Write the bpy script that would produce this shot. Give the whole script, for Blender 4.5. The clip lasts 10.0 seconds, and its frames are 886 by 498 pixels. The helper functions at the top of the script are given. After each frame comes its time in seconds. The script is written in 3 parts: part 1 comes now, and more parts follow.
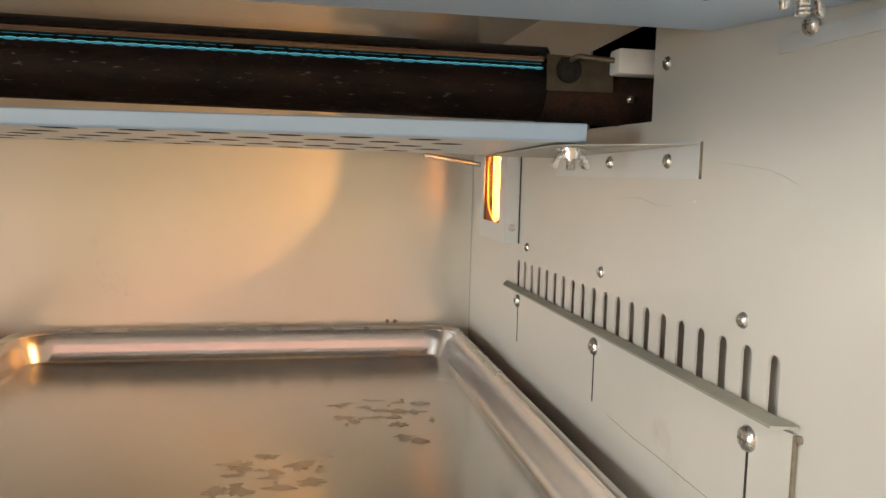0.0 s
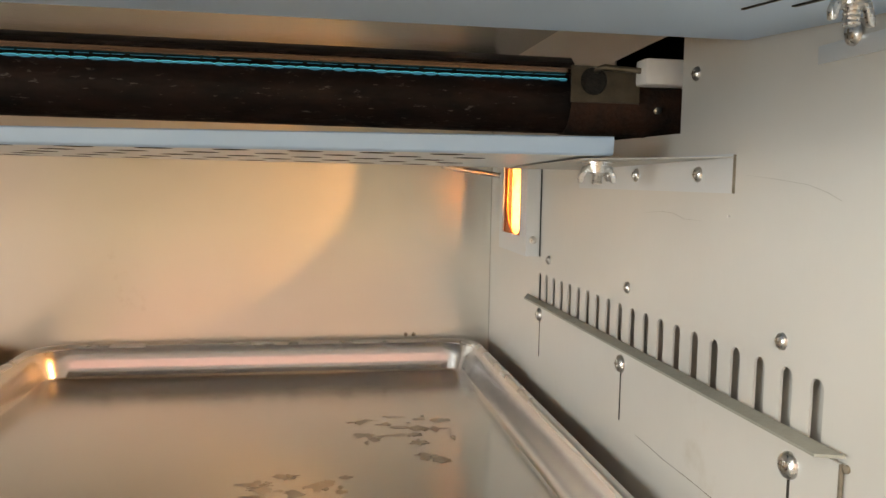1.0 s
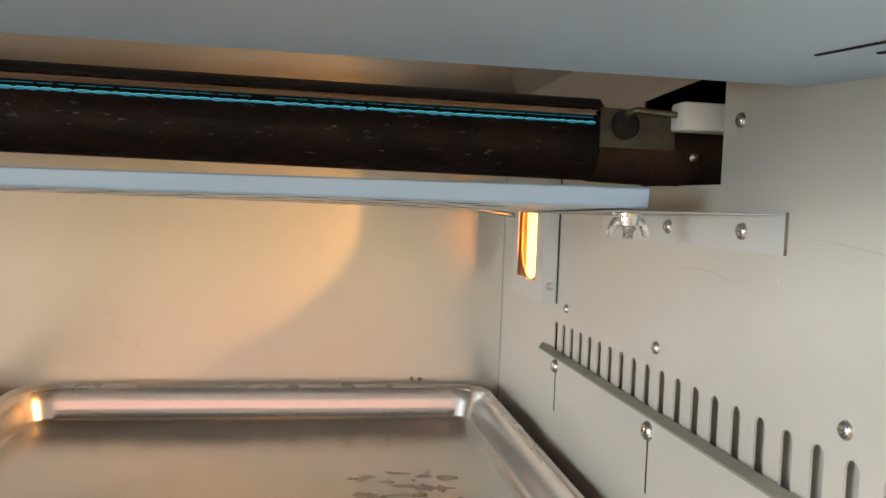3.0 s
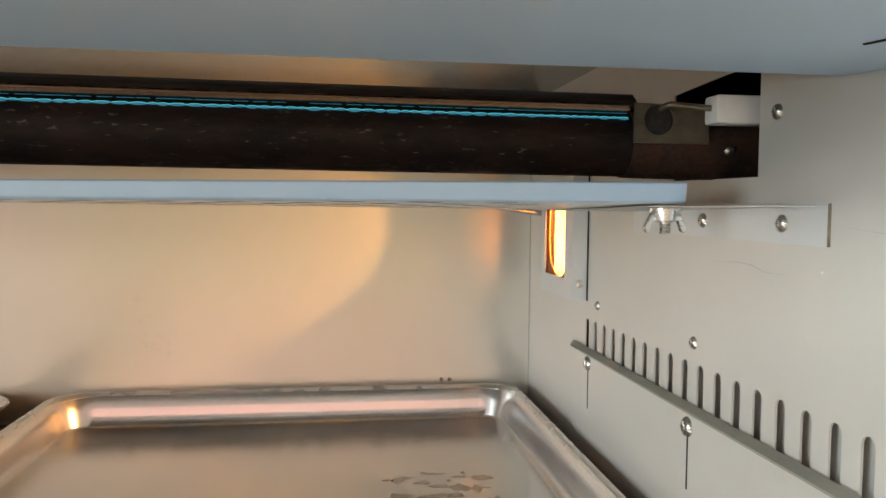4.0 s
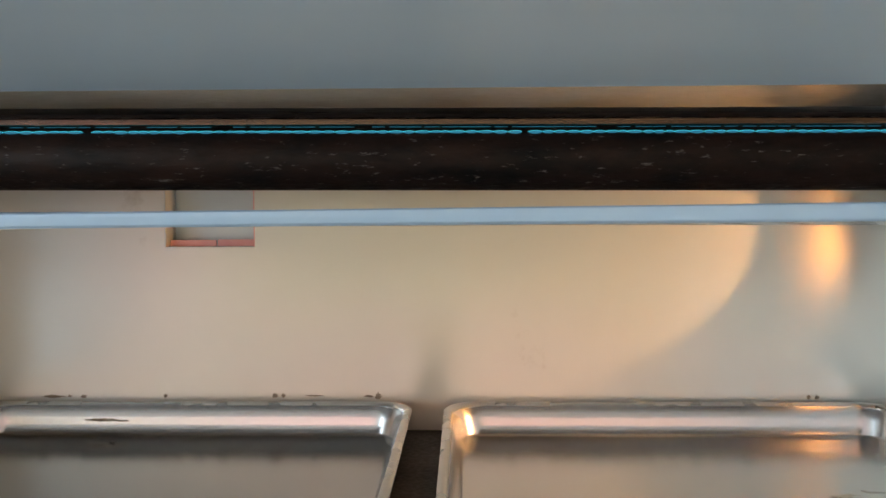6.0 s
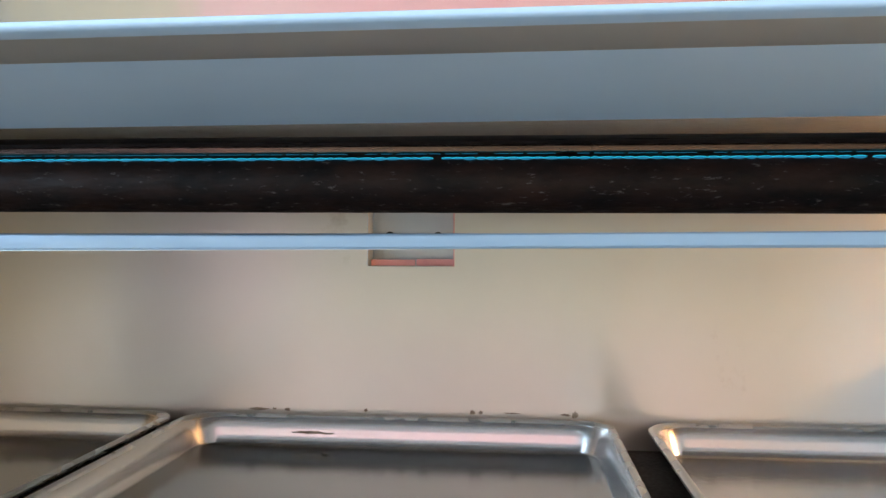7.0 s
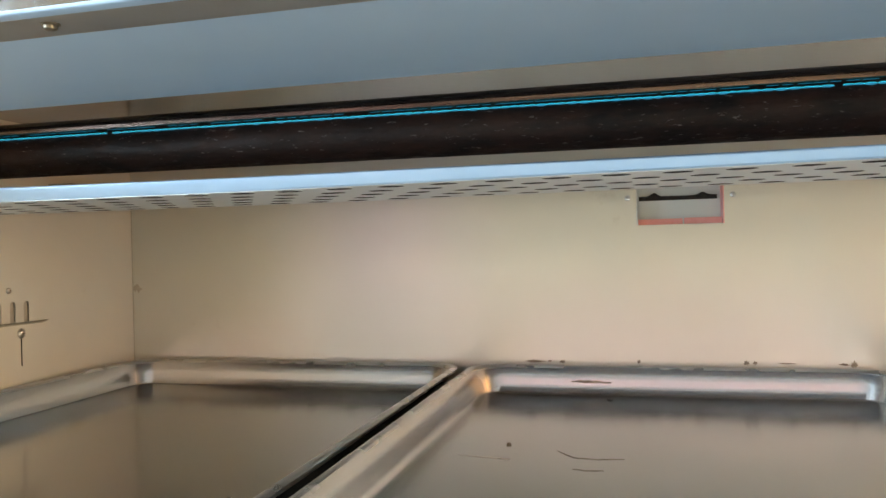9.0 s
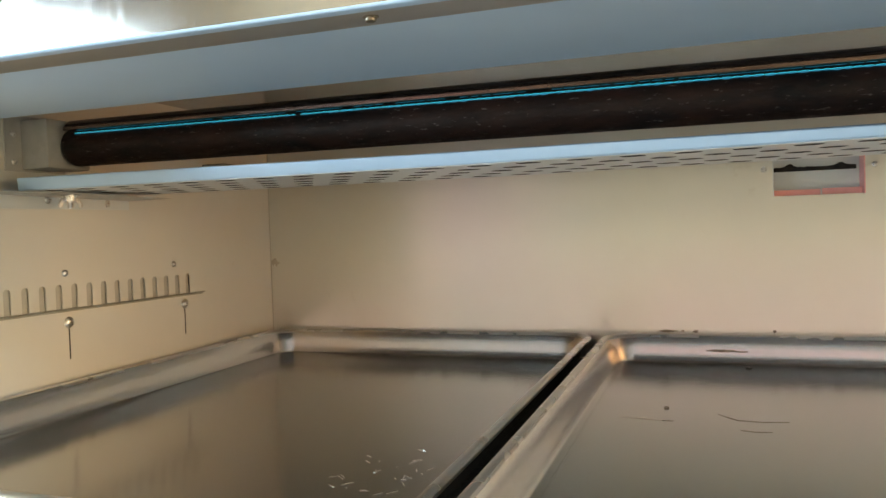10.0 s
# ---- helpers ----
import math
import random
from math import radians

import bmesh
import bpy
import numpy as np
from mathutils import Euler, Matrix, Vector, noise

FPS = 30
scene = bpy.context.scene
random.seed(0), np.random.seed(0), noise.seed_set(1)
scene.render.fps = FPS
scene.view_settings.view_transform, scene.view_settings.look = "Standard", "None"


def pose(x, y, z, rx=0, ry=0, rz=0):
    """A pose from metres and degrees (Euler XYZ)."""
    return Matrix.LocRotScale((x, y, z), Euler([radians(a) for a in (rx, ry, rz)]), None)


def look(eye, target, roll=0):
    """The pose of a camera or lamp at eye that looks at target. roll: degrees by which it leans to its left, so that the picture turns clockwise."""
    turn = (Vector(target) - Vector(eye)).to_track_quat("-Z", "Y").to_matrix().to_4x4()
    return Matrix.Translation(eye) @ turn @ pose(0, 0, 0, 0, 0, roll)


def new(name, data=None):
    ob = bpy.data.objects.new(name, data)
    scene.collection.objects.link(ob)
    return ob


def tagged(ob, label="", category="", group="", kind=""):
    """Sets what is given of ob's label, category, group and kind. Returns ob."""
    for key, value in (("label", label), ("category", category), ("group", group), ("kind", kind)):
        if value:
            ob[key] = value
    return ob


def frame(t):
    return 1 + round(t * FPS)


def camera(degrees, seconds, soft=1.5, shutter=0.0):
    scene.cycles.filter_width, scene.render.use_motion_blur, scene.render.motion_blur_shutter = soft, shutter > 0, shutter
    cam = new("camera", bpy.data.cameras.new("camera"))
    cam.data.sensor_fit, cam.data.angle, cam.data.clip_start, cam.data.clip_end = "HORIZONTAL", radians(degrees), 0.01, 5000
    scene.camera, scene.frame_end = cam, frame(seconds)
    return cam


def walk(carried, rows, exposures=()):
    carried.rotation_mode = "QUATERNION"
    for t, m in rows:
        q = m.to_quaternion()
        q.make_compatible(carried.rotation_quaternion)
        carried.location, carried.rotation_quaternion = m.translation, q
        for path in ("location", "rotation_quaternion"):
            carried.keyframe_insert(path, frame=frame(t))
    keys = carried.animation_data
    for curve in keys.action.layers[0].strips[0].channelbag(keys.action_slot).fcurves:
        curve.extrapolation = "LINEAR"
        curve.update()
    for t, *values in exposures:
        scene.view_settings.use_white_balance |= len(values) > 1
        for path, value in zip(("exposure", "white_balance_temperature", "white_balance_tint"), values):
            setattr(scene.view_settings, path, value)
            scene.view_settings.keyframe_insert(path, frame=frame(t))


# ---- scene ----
cam = camera(60.27, 10.0)
PATH = [
    (0, (-0.1911, -0.8372, 0.2011), (-0.0061, 0.1406, 0.1027), 1.45),
    (0.5, (-0.1938, -0.8361, 0.2054), (-0.0215, 0.1448, 0.1143), 0.86),
    (1, (-0.1936, -0.8253, 0.2052), (-0.0274, 0.1568, 0.1160), 0.97),
    (1.5, (-0.1890, -0.7981, 0.2105), (-0.0253, 0.1854, 0.1343), 1.69),
    (2, (-0.1903, -0.7874, 0.2130), (-0.0284, 0.1974, 0.1500), 2.06),
    (2.5, (-0.1911, -0.7868, 0.2161), (-0.0326, 0.1990, 0.1601), 2.26),
    (4, (-0.2012, -0.7855, 0.2169), (-0.0656, 0.2037, 0.1611), 0.54),
    (4.5, (-0.2956, -0.7943, 0.2150), (-0.2179, 0.2017, 0.1659), 0.51),
    (5, (-0.3410, -0.7958, 0.2165), (-0.3185, 0.2032, 0.1721), 0.05),
    (6.3, (-0.5037, -0.7999, 0.2205), (-0.5461, 0.1988, 0.1893), -0.09),
    (6.5, (-0.5372, -0.8125, 0.2294), (-0.5967, 0.1854, 0.2010), 0.00),
    (7, (-0.6020, -0.8224, 0.2196), (-0.7018, 0.1726, 0.2117), 0.06),
    (7.5, (-0.6490, -0.8345, 0.2018), (-0.7765, 0.1573, 0.2111), 0.65),
    (8, (-0.7021, -0.8615, 0.1947), (-0.8565, 0.1262, 0.2250), 0.03),
    (8.5, (-0.7315, -0.8947, 0.2032), (-0.9361, 0.0840, 0.2188), -1.05),
    (9, (-0.7637, -0.9120, 0.1741), (-1.0149, 0.0559, 0.1722), -1.40),
    (9.5, (-0.8086, -0.9466, 0.1795), (-1.0995, 0.0101, 0.1679), -1.60),
    (10, (-0.8373, -0.9673, 0.1713), (-1.1687, -0.0242, 0.1427), -1.90),
]
walk(cam, [(t, look(eye, target, roll)) for t, eye, target, roll in PATH],
     [(0, -0.13, 9900, 18), (2.5, -0.06, 9000, 15), (4, -0.04, 8700, 14), (5, -0.02, 8150, 12), (6.5, -0.05, 6950, 9), (7.5, 0.25, 6050, 8),
      (8.5, 0.14, 6800, 7), (9, 0.40, 6800, 6), (9.5, 0.32, 7400, 8), (10, 0.18, 7200, 6)])

# ---------- world, light and exposure ----------
W = 1.444            # width of the baking chamber
TOP = 0.327          # chamber ceiling
FRONT = -0.695       # front face of the oven

world = bpy.data.worlds.new("room_air")
scene.world = world
world.use_nodes = True
world.node_tree.nodes["Background"].inputs[0].default_value = (0.55, 0.62, 0.72, 1)
world.node_tree.nodes["Background"].inputs[1].default_value = 0.25


def area_lamp(name, eye, target, sx, sy, power, colour):
    data = bpy.data.lights.new(name, "AREA")
    data.shape, data.size, data.size_y, data.energy, data.color = "RECTANGLE", sx, sy, power, colour
    ob = new(name, data)
    ob.matrix_world = look(eye, target)
    return ob


area_lamp("west_window_daylight", (-4.1, -2.5, 0.48), (0, -0.5, 0.15), 2.4, 1.3, 340, (0.60, 0.79, 1.0))
# unseen fill lamp, added to brighten the room and the oven mouth
area_lamp("room_overhead_fill", (-0.6, -2.7, 1.82), (-0.6, -2.7, 0), 3.4, 0.7, 112, (0.76, 0.88, 1.0))
area_lamp("warm_side_light", (2.5, -1.5, 0.55), (-1.4, -0.4, 0.15), 0.9, 0.9, 122, (1.0, 0.75, 0.44))


# ---------- materials ----------
def node_material(name):
    m = bpy.data.materials.new(name)
    m.use_nodes = True
    nt = m.node_tree
    return m, nt, nt.nodes["Principled BSDF"]


def add(nt, kind, **values):
    n = nt.nodes.new(kind)
    for k, v in values.items():
        n.inputs[k].default_value = v
    return n


def surface(name, base, base2, metallic, rough, rough2, scale=(8, 8, 8), fine=(300, 300, 300), bump=0.05,
            stain=None, stain_scale=6.0, stain_low=0.6, stain_high=0.72, detail=6.0, stain_stretch=(1, 1, 1), brushed=0.0, smear=(0, 0, 1)):
    """Two scales of variation: broad drift between two colours, fine grain in gloss and relief, and shaped stains."""
    m, nt, bsdf = node_material(name)
    co = nt.nodes.new("ShaderNodeTexCoord")
    map1 = add(nt, "ShaderNodeMapping", Scale=scale)
    map2 = add(nt, "ShaderNodeMapping", Scale=fine)
    n1 = add(nt, "ShaderNodeTexNoise", Scale=1.0, Detail=detail, Roughness=0.6)
    n2 = add(nt, "ShaderNodeTexNoise", Scale=1.0, Detail=3.0, Roughness=0.55)
    for mp, n in ((map1, n1), (map2, n2)):
        nt.links.new(co.outputs["Object"], mp.inputs["Vector"])
        nt.links.new(mp.outputs["Vector"], n.inputs["Vector"])
    ramp = nt.nodes.new("ShaderNodeValToRGB")
    ramp.color_ramp.elements[0].position, ramp.color_ramp.elements[1].position = 0.32, 0.68
    ramp.color_ramp.elements[0].color, ramp.color_ramp.elements[1].color = (*base, 1), (*base2, 1)
    nt.links.new(n1.outputs["Fac"], ramp.inputs["Fac"])
    colour = ramp.outputs["Color"]
    mixr = add(nt, "ShaderNodeMapRange")
    mixr.inputs["To Min"].default_value, mixr.inputs["To Max"].default_value = rough, rough2
    mixr.inputs["From Min"].default_value, mixr.inputs["From Max"].default_value = 0.3, 0.7
    nt.links.new(n2.outputs["Fac"], mixr.inputs["Value"])
    if stain:
        n3 = add(nt, "ShaderNodeTexNoise", Scale=stain_scale, Detail=8.0, Roughness=0.65)
        map3 = add(nt, "ShaderNodeMapping", Scale=stain_stretch)
        nt.links.new(co.outputs["Object"], map3.inputs["Vector"])
        nt.links.new(map3.outputs["Vector"], n3.inputs["Vector"])
        sr = nt.nodes.new("ShaderNodeValToRGB")
        sr.color_ramp.elements[0].position, sr.color_ramp.elements[1].position = stain_low, stain_high
        nt.links.new(n3.outputs["Fac"], sr.inputs["Fac"])
        mix = nt.nodes.new("ShaderNodeMix")
        mix.data_type = "RGBA"
        mix.inputs["B"].default_value = (*stain, 1)
        nt.links.new(sr.outputs["Color"], mix.inputs["Factor"])
        nt.links.new(colour, mix.inputs["A"])
        colour = mix.outputs["Result"]
    nt.links.new(colour, bsdf.inputs["Base Color"])
    nt.links.new(mixr.outputs["Result"], bsdf.inputs["Roughness"])
    bsdf.inputs["Metallic"].default_value = metallic
    bm_ = add(nt, "ShaderNodeBump", Strength=bump, Distance=0.001)
    nt.links.new(n2.outputs["Fac"], bm_.inputs["Height"])
    nt.links.new(bm_.outputs["Normal"], bsdf.inputs["Normal"])
    if brushed:
        # the sheet's rolling grain spreads its gloss across the grain
        along = add(nt, "ShaderNodeCombineXYZ", X=smear[0], Y=smear[1], Z=smear[2])
        nt.links.new(along.outputs["Vector"], bsdf.inputs["Tangent"])
        bsdf.inputs["Anisotropic"].default_value = brushed
    return m


def glowing(name, colour, strength):
    m, nt, bsdf = node_material(name)
    bsdf.inputs["Base Color"].default_value = (*colour, 1)
    bsdf.inputs["Emission Color"].default_value = (*colour, 1)
    bsdf.inputs["Emission Strength"].default_value = strength
    return m


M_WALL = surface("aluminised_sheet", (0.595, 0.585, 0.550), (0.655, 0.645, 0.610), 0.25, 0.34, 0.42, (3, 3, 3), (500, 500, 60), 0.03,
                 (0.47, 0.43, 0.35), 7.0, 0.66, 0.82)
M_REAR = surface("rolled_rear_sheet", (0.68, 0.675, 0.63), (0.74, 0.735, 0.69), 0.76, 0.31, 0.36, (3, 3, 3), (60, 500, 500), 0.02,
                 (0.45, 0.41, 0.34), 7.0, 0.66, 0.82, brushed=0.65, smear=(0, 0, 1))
M_SHEET = surface("galvanised_sheet", (0.60, 0.64, 0.66), (0.67, 0.71, 0.73), 0.35, 0.32, 0.42, (6, 6, 6), (40, 700, 700), 0.02)
M_BAFFLE = surface("blue_grey_sheet", (0.50, 0.68, 0.88), (0.56, 0.74, 0.93), 0.30, 0.33, 0.36, (3, 3, 3), (6, 20, 20), 0.0, brushed=0.95, smear=(0, 1, 0))
M_LIP = surface("pale_blue_sheet", (0.38, 0.55, 0.74), (0.43, 0.60, 0.79), 0.2, 0.30, 0.36, (8, 8, 8), (60, 300, 300), 0.01)
M_EDGE = surface("bright_heat_tinted_edge", (0.05, 0.034, 0.030), (0.20, 0.14, 0.115), 1.0, 0.22, 0.30, (3.5, 200, 200), (60, 600, 600), 0.03)
M_STRIP = surface("dull_header_steel", (0.29, 0.275, 0.25), (0.32, 0.305, 0.28), 0.45, 0.32, 0.33, (3, 3, 3), (10, 10, 10), 0.0)
M_PANWALL = surface("brushed_aluminium", (0.75, 0.74, 0.74), (0.79, 0.78, 0.78), 0.95, 0.24, 0.27, (2, 2, 12), (3, 3, 120), 0.0)
M_CEIL = surface("bright_ceiling_sheet", (0.29, 0.32, 0.35), (0.38, 0.41, 0.44), 0.9, 0.16, 0.20, (3, 3, 3), (20, 500, 500), 0.02,
                 (0.25, 0.19, 0.13), 5.0, 0.62, 0.8)
M_PAN = surface("worn_aluminium", (0.74, 0.73, 0.71), (0.81, 0.80, 0.78), 1.0, 0.15, 0.18, (3, 3, 3), (5, 12, 5), 0.0,
                (0.66, 0.64, 0.61), 3.0, 0.50, 0.85, 2.0, brushed=0.6, smear=(0, 1, 0))
# darker copy of the pan aluminium; the dim reflection is in its colour
M_DIMPAN = surface("dim_lit_aluminium", (0.465, 0.475, 0.47), (0.53, 0.54, 0.535), 1.0, 0.13, 0.16, (3, 3, 3), (5, 12, 5), 0.0,
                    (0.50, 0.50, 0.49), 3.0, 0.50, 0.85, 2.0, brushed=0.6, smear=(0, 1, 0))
M_PANRIM = surface("polished_aluminium_rim", (0.70, 0.69, 0.67), (0.76, 0.75, 0.73), 1.0, 0.24, 0.32, (10, 10, 10), (14, 14, 14), 0.0)
M_DECK = surface("sooty_deck_steel", (0.020, 0.017, 0.015), (0.075, 0.062, 0.050), 0.3, 0.5, 0.75, (12, 12, 12), (200, 200, 200), 0.3)
# the pale stain flecks are painted glints of the tube's gloss
M_IRON = surface("scaled_iron_with_glints", (0.006, 0.005, 0.005), (0.030, 0.014, 0.010), 0.0, 0.34, 0.75, (22, 50, 50), (70, 220, 220), 0.6,
                 (0.16, 0.14, 0.13), 400.0, 0.61, 0.72, stain_stretch=(0.3, 1, 1))
M_IRON.node_tree.nodes["Principled BSDF"].inputs["Specular IOR Level"].default_value = 0.2
M_RUST = surface("rusty_iron", (0.008, 0.005, 0.0045), (0.060, 0.020, 0.009), 0.1, 0.5, 0.8, (55, 55, 55), (400, 400, 400), 0.5)
M_HOOD = surface("heat_tinted_steel", (0.018, 0.013, 0.012), (0.060, 0.042, 0.038), 0.6, 0.26, 0.42, (8, 60, 60), (20, 500, 500), 0.15)
M_TRIM = surface("dull_brown_steel", (0.13, 0.12, 0.10), (0.20, 0.18, 0.15), 0.3, 0.35, 0.5, (12, 40, 40), (60, 300, 300), 0.05)
M_BLUED = surface("heat_blued_bracket", (0.20, 0.165, 0.12), (0.31, 0.27, 0.21), 0.85, 0.3, 0.45, (60, 60, 60), (500, 500, 500), 0.06)
M_SINGED = surface("singed_brown_steel", (0.06, 0.047, 0.035), (0.14, 0.112, 0.08), 0.5, 0.3, 0.45, (60, 60, 60), (500, 500, 500), 0.06)
M_STEEL = surface("zinc_fastener", (0.56, 0.55, 0.54), (0.70, 0.69, 0.68), 1.0, 0.24, 0.36, (90, 90, 90), (900, 900, 900), 0.05)
M_STAIN = surface("polished_stainless", (0.56, 0.56, 0.55), (0.62, 0.62, 0.61), 1.0, 0.13, 0.2, (4, 4, 4), (700, 12, 20), 0.03)
M_PANEL = surface("brushed_stainless_front", (0.40, 0.38, 0.36), (0.46, 0.44, 0.42), 1.0, 0.10, 0.16, (4, 4, 4), (500, 12, 20), 0.02)
M_CERAMIC = surface("white_ceramic", (0.80, 0.77, 0.75), (0.86, 0.84, 0.82), 0.0, 0.35, 0.5, (80, 80, 80), (600, 600, 600), 0.05)
# black for real soot, and for shade painted into holes, slits and gaps
M_SOOT_SHADE = surface("black_soot_and_shade", (0.010, 0.009, 0.008), (0.035, 0.030, 0.025), 0.0, 0.8, 0.95, (200, 200, 200), (900, 900, 900), 0.4)
M_HOUSING = surface("grey_lamp_housing", (0.16, 0.14, 0.11), (0.20, 0.17, 0.14), 0.0, 0.6, 0.7, (60, 60, 60), (500, 500, 500), 0.05)
M_LINING = surface("pink_tinted_lining", (0.86, 0.36, 0.34), (0.92, 0.44, 0.40), 0.2, 0.35, 0.5, (60, 60, 60), (500, 500, 500), 0.05)
# the lamp's orange glow, put into the base colour of its frame
M_LAMPGLOW = surface("lamp_glow_orange", (0.30, 0.075, 0.022), (0.38, 0.11, 0.035), 0.3, 0.4, 0.55, (60, 60, 60), (500, 500, 500), 0.05)
# brown for real scorch marks, and for shade drawn at edges and recesses
M_SCORCH_SHADE = surface("scorched_grease_and_shade", (0.14, 0.11, 0.08), (0.30, 0.26, 0.20), 0.3, 0.5, 0.7, (120, 120, 120), (700, 700, 700), 0.2)
M_HAIR = surface("grey_scratch", (0.40, 0.38, 0.34), (0.50, 0.48, 0.44), 0.1, 0.5, 0.7, (90, 90, 90), (700, 700, 700), 0.1)
M_GREASE = surface("dull_grease_film", (0.46, 0.42, 0.36), (0.56, 0.52, 0.46), 0.9, 0.25, 0.33, (60, 60, 60), (40, 40, 40), 0.0)
M_PINK = surface("salmon_reflection_panel", (0.76, 0.36, 0.39), (0.84, 0.58, 0.53), 0.0, 0.6, 0.75, (2.4, 1.2, 0.4), (80, 80, 80), 0.05)
M_CREAM = surface("cream_wall_paint", (0.70, 0.66, 0.55), (0.76, 0.72, 0.62), 0.0, 0.6, 0.75, (1.2, 1.2, 1.2), (80, 80, 80), 0.05)
M_DARKCARD = surface("dark_reflection_panel", (0.070, 0.062, 0.070), (0.110, 0.098, 0.105), 0.0, 0.4, 0.55, (2, 2, 2), (60, 60, 60), 0.05)
M_BEIGE = surface("tan_wall_paint", (0.52, 0.44, 0.32), (0.62, 0.53, 0.38), 0.0, 0.6, 0.75, (3.0, 1.2, 0.3), (80, 80, 80), 0.05)
M_TILE = surface("grey_floor_tile", (0.22, 0.21, 0.20), (0.30, 0.29, 0.27), 0.0, 0.4, 0.55, (2, 2, 2), (60, 60, 60), 0.1)
M_BULB = glowing("hot_lamp_glass", (1.0, 0.49, 0.17), 39000.0)
# the flange's shade is in this darker base; the speckles are dirt
M_FLANGE = surface("shaded_olive_steel", (0.27, 0.27, 0.23), (0.35, 0.35, 0.30), 0.2, 0.4, 0.5, (30, 30, 30), (500, 500, 500), 0.05,
                   (0.12, 0.11, 0.09), 160.0, 0.66, 0.72)
M_BACKING = surface("inner_grey_sheet", (0.40, 0.39, 0.36), (0.48, 0.47, 0.44), 0.1, 0.5, 0.6, (60, 60, 60), (500, 500, 500), 0.05)
M_FLAME = glowing("gas_flame", (0.004, 0.12, 0.22), 1.0)
M_CREST = glowing("gas_flame_crest", (0.02, 0.42, 0.55), 1.1)


# ---------- building helpers ----------
def mesh_of(bm, name, material, smooth=False):
    bmesh.ops.recalc_face_normals(bm, faces=bm.faces)
    me = bpy.data.meshes.new(name)
    bm.to_mesh(me)
    bm.free()
    me.materials.append(material)
    if smooth:
        me.shade_smooth()
        me.set_sharp_from_angle(angle=radians(40))
    return me


def part(name, bm, material, parent, label="", smooth=True):
    ob = new(name, mesh_of(bm, name, material, smooth))
    ob.parent = parent
    if label:
        tagged(ob, label)
    return ob


def thing(name, label, category, at=(0, 0, 0), group="", kind=""):
    ob = new(name)
    ob.location = at
    bpy.context.view_layer.update()
    ob.empty_display_size = 0.02
    return tagged(ob, label, category, group, kind)


def solid(name, bm, material, label, category, kind="structure", smooth=False):
    return tagged(new(name, mesh_of(bm, name, material, smooth)), label, category, "", kind)


def box(bm, x0, x1, y0, y1, z0, z1, bevel=0.0):
    v = bmesh.ops.create_cube(bm, size=1.0)["verts"]
    for p in v:
        p.co = Vector(((x0 + x1) / 2 + p.co.x * (x1 - x0), (y0 + y1) / 2 + p.co.y * (y1 - y0), (z0 + z1) / 2 + p.co.z * (z1 - z0)))
    if bevel:
        edges = list({e for p in v for e in p.link_edges})
        bmesh.ops.bevel(bm, geom=edges, offset=bevel, segments=2, affect="EDGES", profile=0.5)
    return bm


def a_box(*a, bevel=0.0):
    return box(bmesh.new(), *a, bevel=bevel)


def lathe(profile, steps=24, axis="z", at=(0, 0, 0)):
    """Turns (radius, height) pairs round an axis."""
    bm = bmesh.new()
    rings = []
    for r, hgt in profile:
        ring = []
        for k in range(steps):
            a = 2 * math.pi * k / steps
            p = (r * math.cos(a), r * math.sin(a), hgt)
            if axis == "x":
                p = (hgt, r * math.cos(a), r * math.sin(a))
            elif axis == "y":
                p = (r * math.cos(a), hgt, r * math.sin(a))
            ring.append(bm.verts.new(Vector(p) + Vector(at)))
        rings.append(ring)
    for a, b in zip(rings, rings[1:]):
        for k in range(steps):
            bm.faces.new((a[k], a[(k + 1) % steps], b[(k + 1) % steps], b[k]))
    bm.faces.new(rings[0])
    bm.faces.new(rings[-1])
    return bm


def sheet(outer, holes, thick, place):
    """A flat sheet with holes that go through it: loops of (u, v), and a function from (u, v, depth) to the world."""
    bm = bmesh.new()
    edges = []
    for loop in (outer, *holes):
        vs = [bm.verts.new((u, v, 0)) for u, v in loop]
        edges += [bm.edges.new((a, b)) for a, b in zip(vs, vs[1:] + vs[:1])]
    bmesh.ops.triangle_fill(bm, edges=edges, use_beauty=True, use_dissolve=False)
    top = bmesh.ops.extrude_face_region(bm, geom=list(bm.faces))["geom"]
    for v in (g for g in top if isinstance(g, bmesh.types.BMVert)):
        v.co.z = thick
    for v in bm.verts:
        v.co = Vector(place(*v.co))
    return bm


def rect(u0, u1, v0, v1):
    return [(u0, v0), (u1, v0), (u1, v1), (u0, v1)]


def slot_loop(u, v0, v1, w):
    """An upright slot with a round top."""
    r = w / 2
    top = [(u + r * math.cos(a), v1 - r + r * math.sin(a)) for a in [math.pi * k / 6 for k in range(7)]]
    return [(u - r, v0), (u + r, v0), *top]


